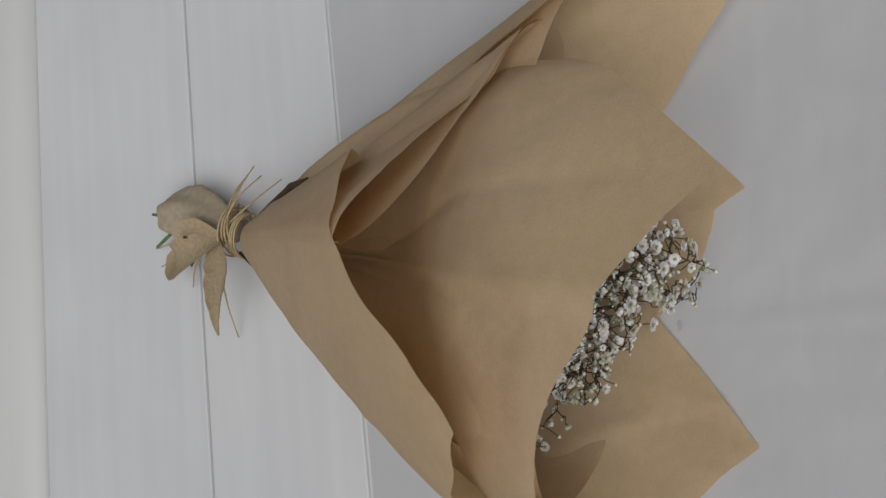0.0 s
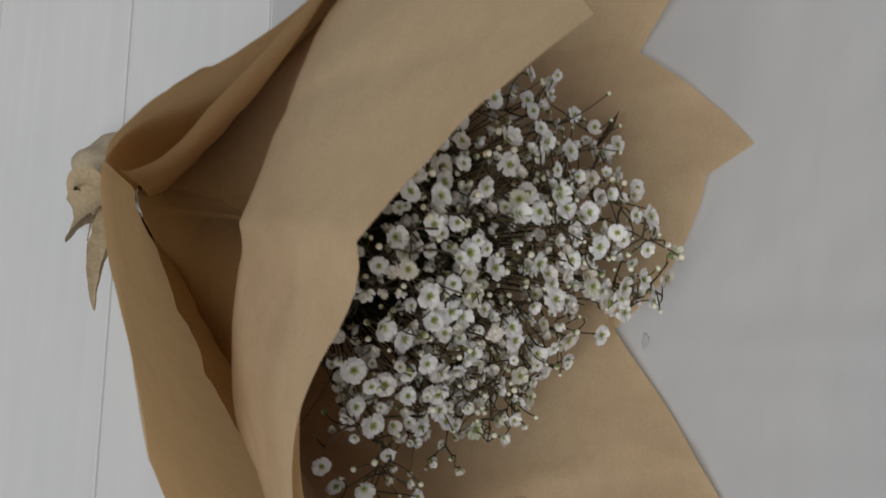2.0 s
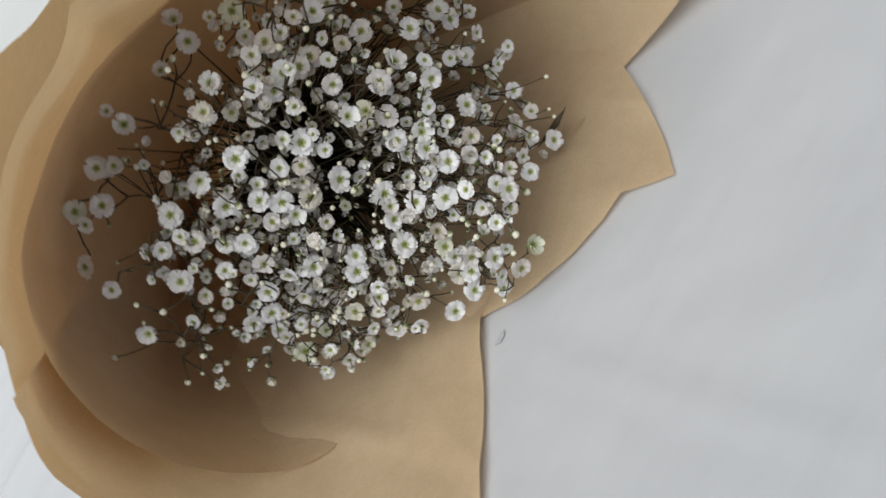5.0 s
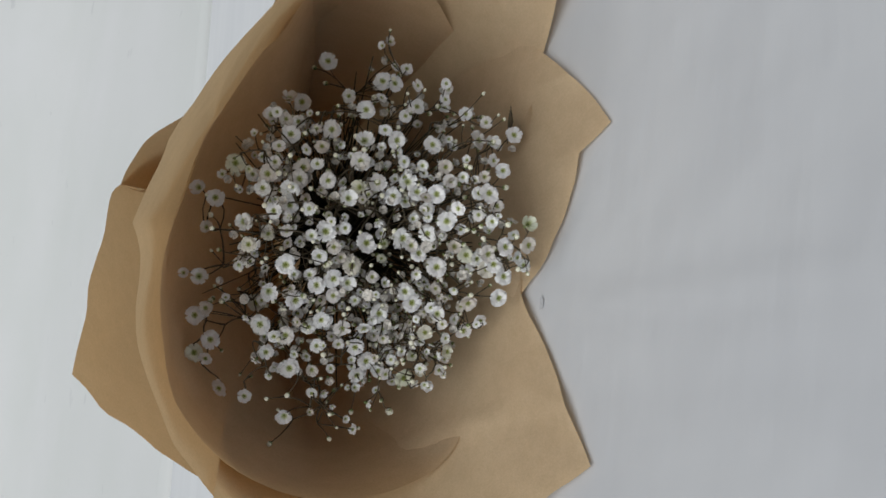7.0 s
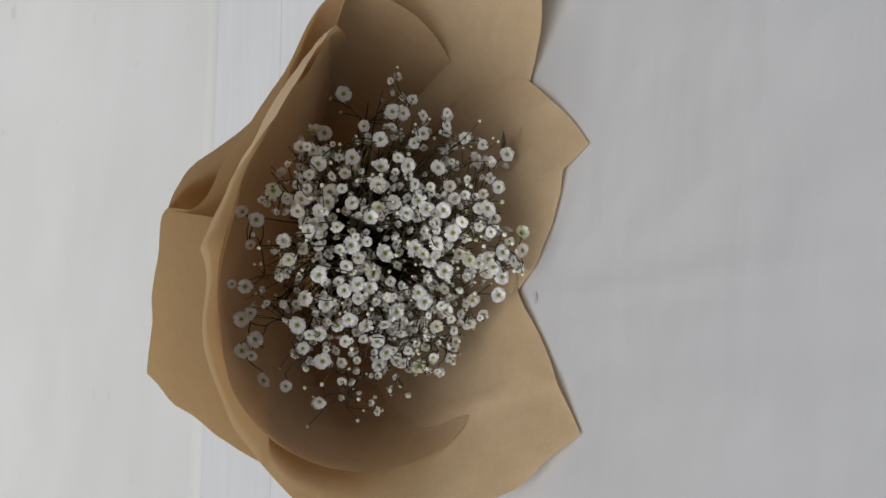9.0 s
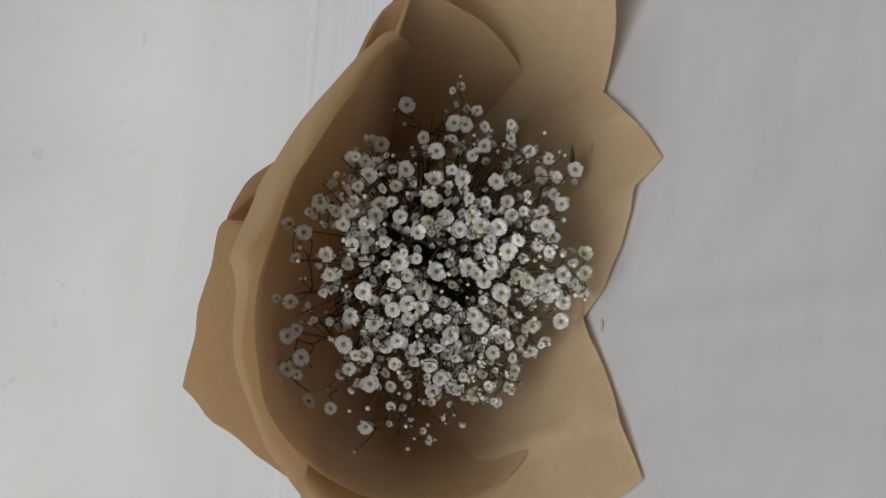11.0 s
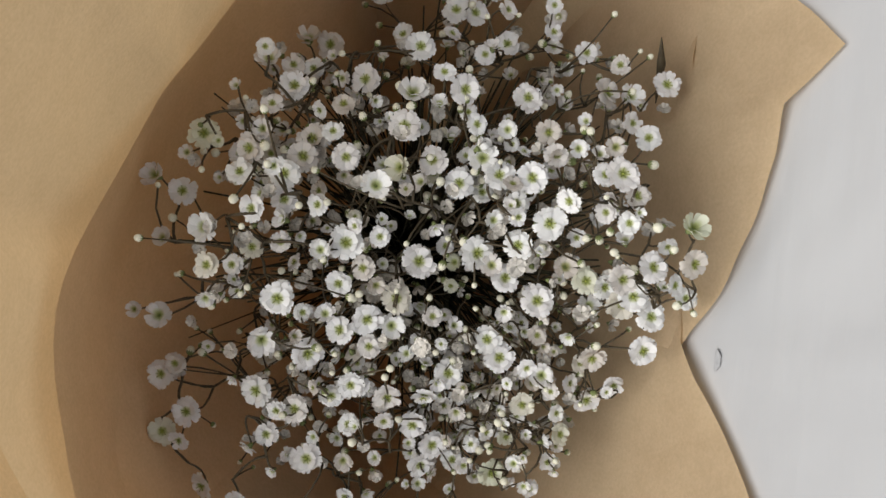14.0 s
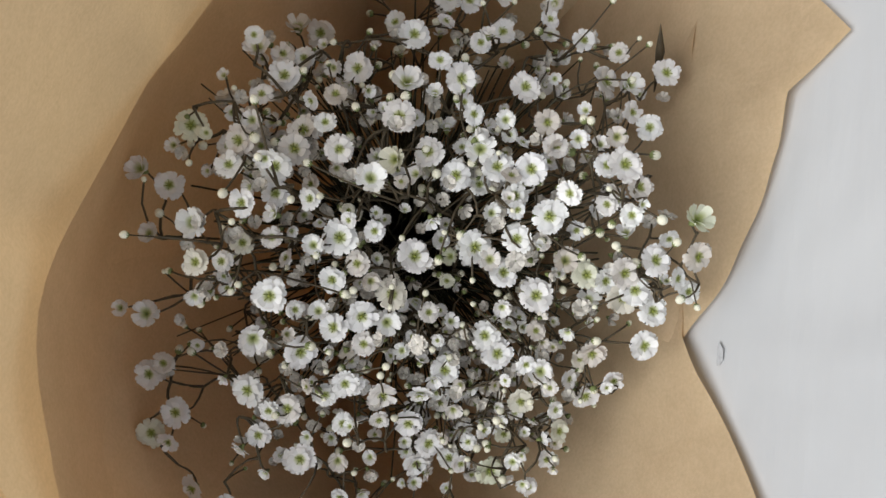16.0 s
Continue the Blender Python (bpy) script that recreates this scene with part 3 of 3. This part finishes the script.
LOWER_SPRAY = [(11, -39, 31), (11, 35, 163), (11, -16, 113), (12, 6, 144), (13, 2, 133), (13, -17, 73), (14, -30, 64), (17, -9, 87), (17, -38, 49), (18, -11, 105), (19, -6, 119), (19, 7, 142), (19, 5, 128), (20, -15, 78), (20, -21, 71), (22, -8, 95), (22, -33, 56), (22, -38, 54), (23, 20, 153), (24, -14, 83), (25, 9, 125), (25, 8, 139), (27, 3, 121), (27, -22, 65), (30, -23, 59), (31, -29, 51), (31, -4, 103), (32, -19, 79), (33, -14, 86), (33, 11, 137)]
NEAR_SPRAY = [(34, -18, 66), (36, 7, 118), (37, -24, 37), (40, 14, 131), (41, -1, 101), (43, -15, 37), (43, -10, 89), (45, -9, 69), (46, -11, 96), (47, 16, 110), (49, 25, 130), (49, 24, 124), (49, 25, 137), (54, -3, 39), (54, -5, 32), (59, 4, 78), (59, 11, 96), (61, -4, 18), (63, 42, 123), (64, 45, 115), (65, 0, 33), (68, 15, 66), (68, 5, 43), (71, 38, 93), (75, 13, 51), (82, 34, 77), (82, 16, 48), (82, 32, 71), (93, 37, 62), (96, 70, 93)]
SMALL_BLOOMS = [(-87, 53, 75), (-84, 46, 59), (-98, 46, 65), (-89, 41, 93), (-86, 38, 49), (-72, 26, 35), (-65, 20, 30), (-67, 41, 84), (-80, 43, 92), (-80, 50, 83), (-61, 38, 106), (-72, 39, 117), (-65, 36, 126), (-22, 16, 147), (-37, 49, 140), (-45, 37, 133), (-77, 51, 68), (-77, 45, 55), (-93, 49, 69), (103, 33, 76), (47, 20, 116), (33, 0, 106), (27, 12, 144), (20, 10, 150), (18, 27, 156), (82, 9, 54), (72, 23, 65), (51, -4, 57), (58, 1, 38), (-47, 21, 52), (-68, 40, 53), (-60, 39, 61), (-38, 15, 53), (-37, 12, 46), (-40, 18, 55), (-46, 16, 34), (-36, 13, 32), (-39, 12, 39), (-54, 20, 42), (-56, 21, 35), (-57, 21, 30), (-62, 25, 39), (-63, 25, 30), (-64, 28, 40), (-50, 17, 41), (-51, 22, 50), (-55, 28, 52), (-60, 34, 54), (-41, 25, 63), (-40, 26, 72), (-35, 23, 78), (-28, 19, 75), (-62, 42, 73), (-72, 41, 48), (-71, 33, 40), (-73, 49, 61), (-77, 52, 64), (-72, 45, 83), (-21, 3, 40), (-18, 1, 35), (-25, 6, 47), (-21, 6, 59), (-16, 3, 63), (-35, 10, 19)]

main = [Vector(p) / 1000 for p in LEFT_SPRAY + UPPER_SPRAY + MIDDLE_SPRAY + LOWER_SPRAY + NEAR_SPRAY]
cloud = [p for p in main + [Vector(v) / 1000 for v in SMALL_BLOOMS] if not (p.x < -0.075 or p.z > 0.152)]
extra, deep = [], []
for k in range(620):
    p = rng.choice(cloud)
    back = (ROOT - p).normalized()
    q = p + back * rng.uniform(0.004, 0.028) + Vector((rng.gauss(0, 0.007), rng.gauss(0, 0.005), rng.gauss(0, 0.007)))
    if q.z > 0.012 and q.y < 0.058:
        (extra if k < 300 else deep).append(q)

# sprays: one branching stem each, with the blooms nearest to it
centres = [main[i] for i in range(0, len(main), 10)]
members = [[] for _ in centres]
for p in main + [Vector(p) / 1000 for p in SMALL_BLOOMS] + extra:
    members[min(range(len(centres)), key=lambda i: (centres[i] - p).length)].append(p)
main_set = {tuple(p) for p in main}


def facing(p, spread):
    out = (p - ROOT).normalized() * 0.55 + Vector((-0.03, -0.75, 0.42)) * 0.75
    out += Vector((rng.gauss(0, spread), rng.gauss(0, spread), rng.gauss(0, spread)))
    return out.normalized()


LOW = Vector((0.008, 0.150, 0.036))


def swept(a, b, n=7):
    """A stem that stays low in the wrap and then turns up to b."""
    m = LOW + Vector((rng.uniform(-0.018, 0.018), rng.uniform(-0.02, 0.02), rng.uniform(-0.012, 0.006)))
    return [a * (1 - t) ** 2 + m * (2 * t * (1 - t)) + b * t ** 2 for t in [i / n for i in range(n + 1)]]


def bent(a, b, sag, n=6):
    side = Vector((rng.gauss(0, sag), rng.gauss(0, sag), rng.gauss(0, sag)))
    return [a.lerp(b, i / n) + side * math.sin(math.pi * i / n) for i in range(n + 1)]


for group in members:
    if not group:
        continue
    bm = bmesh.new()
    mid = sum(group, Vector()) / len(group)
    node = mid + (ROOT - mid).normalized() * 0.042
    base = NECK + Vector((rng.uniform(-0.006, 0.006), 0, rng.uniform(-0.008, 0.002)))
    tube(bm, swept(base, node), [0.0008 - 0.00005 * i for i in range(8)], 5)
    heads, buds = [], []
    forks = [node]
    for p in sorted(group, key=lambda p: (p - node).length):
        first = tuple(p) in main_set
        n = facing(p, 0.24 if first else 0.5)
        size = (rng.uniform(0.0088, 0.0105) if rng.random() < 0.55 else rng.uniform(0.0062, 0.0082)) if first else rng.uniform(0.0040, 0.0070)
        foot = p - n * size * 0.2
        near = min(forks, key=lambda c: (c - foot).length)
        fork = near.lerp(foot, rng.uniform(0.35, 0.6)) + Vector((rng.gauss(0, 0.003), rng.gauss(0, 0.003), rng.gauss(0, 0.003)))
        forks.append(fork)
        tube(bm, bent(near, fork, 0.001, 3), [0.0005, 0.00045, 0.00042, 0.0004], 4)
        tube(bm, bent(fork, foot, 0.0012, 4), [0.0004, 0.00036, 0.00033, 0.0003, 0.00028], 4)
        heads.append((p, n, size, rng.random() < (0.78 if tuple(p) in main_set else 0.5)))
        for _ in range(rng.choice((0, 1, 1, 2))):
            q = p + Vector((rng.gauss(0, 0.007), rng.gauss(0, 0.007), rng.gauss(0, 0.007))) + (ROOT - p).normalized() * rng.uniform(-0.002, 0.012)
            if q.z > 0.145 and q.y > 0.04:
                continue
            tube(bm, bent(fork, q, 0.0012, 3), [0.0004, 0.00035, 0.0003, 0.00028], 4)
            buds.append((q, (q - fork).normalized()))
    spray = tagged(thing("gypsophila_spray"), "gypsophila spray with small white flowers on thin brown stems", "flowers", "sprays in the paper wrap")
    part("stem", bm, STEM, spray)
    for p, n, size, wide in heads:
        f = new("flower", rng.choice(OPEN if wide else HALF))
        f.parent = spray
        f.matrix_local = Matrix.Translation(p) @ n.to_track_quat("Z", "Y").to_matrix().to_4x4() @ pose(0, 0, 0, 0, 0, rng.uniform(0, 360)) @ Matrix.Scale(size, 4)
        if wide:
            e = new("flower_eye", rng.choice(EYES))
            e.parent = f
    for q, n in buds:
        b = new("bud", SHUT)
        b.parent = spray
        b.matrix_local = Matrix.Translation(q) @ n.to_track_quat("Z", "Y").to_matrix().to_4x4() @ Matrix.Scale(rng.uniform(0.0015, 0.0030), 4)

# small blooms deep inside and the tangle of thin stems below them, both in shaded colours
bundle = tagged(thing("bunch"), "tangle of stems and small blooms inside the paper, coloured as in shade", "flowers")
# white petals dimmed in their colour to paint the shade deep inside
SHADED_PETAL = plain("shaded_petal", (0.55, 0.52, 0.475), 0.7, 0.25, 5, 0)
SHADED_HEADS = [me.copy() for me in HALF + OPEN[:2]]
for me in SHADED_HEADS:
    me.materials[0] = SHADED_PETAL
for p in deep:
    f = new("flower", rng.choice(SHADED_HEADS))
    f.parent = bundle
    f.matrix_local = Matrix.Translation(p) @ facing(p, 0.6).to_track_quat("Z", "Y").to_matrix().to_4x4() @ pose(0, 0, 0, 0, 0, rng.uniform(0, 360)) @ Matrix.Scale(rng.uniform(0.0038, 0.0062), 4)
# stem tangle in the darkened colour, deepening the shade behind the blooms
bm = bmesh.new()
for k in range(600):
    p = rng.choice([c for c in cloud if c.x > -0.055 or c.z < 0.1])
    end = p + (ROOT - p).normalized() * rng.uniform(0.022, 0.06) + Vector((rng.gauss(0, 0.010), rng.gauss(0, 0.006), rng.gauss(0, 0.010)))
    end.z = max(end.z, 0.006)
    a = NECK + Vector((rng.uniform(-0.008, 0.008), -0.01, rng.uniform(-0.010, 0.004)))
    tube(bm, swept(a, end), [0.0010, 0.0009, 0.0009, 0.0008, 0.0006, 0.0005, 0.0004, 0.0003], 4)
tagged(part("tangle", bm, SHADED_STEM, bundle, "dense tangle of stems gathered in the paper, colour darkened as in shade"), kind="stuff")
# small pointed bract near the rim
bm = bmesh.new()
tube(bm, [(0.060, 0.012, 0.010), (0.069, 0.000, 0.018), (0.075, -0.006, 0.023)], [0.0002, 0.0016, 0.0001], 5)
part("bract", bm, STEM, bundle, "small dark pointed bract")
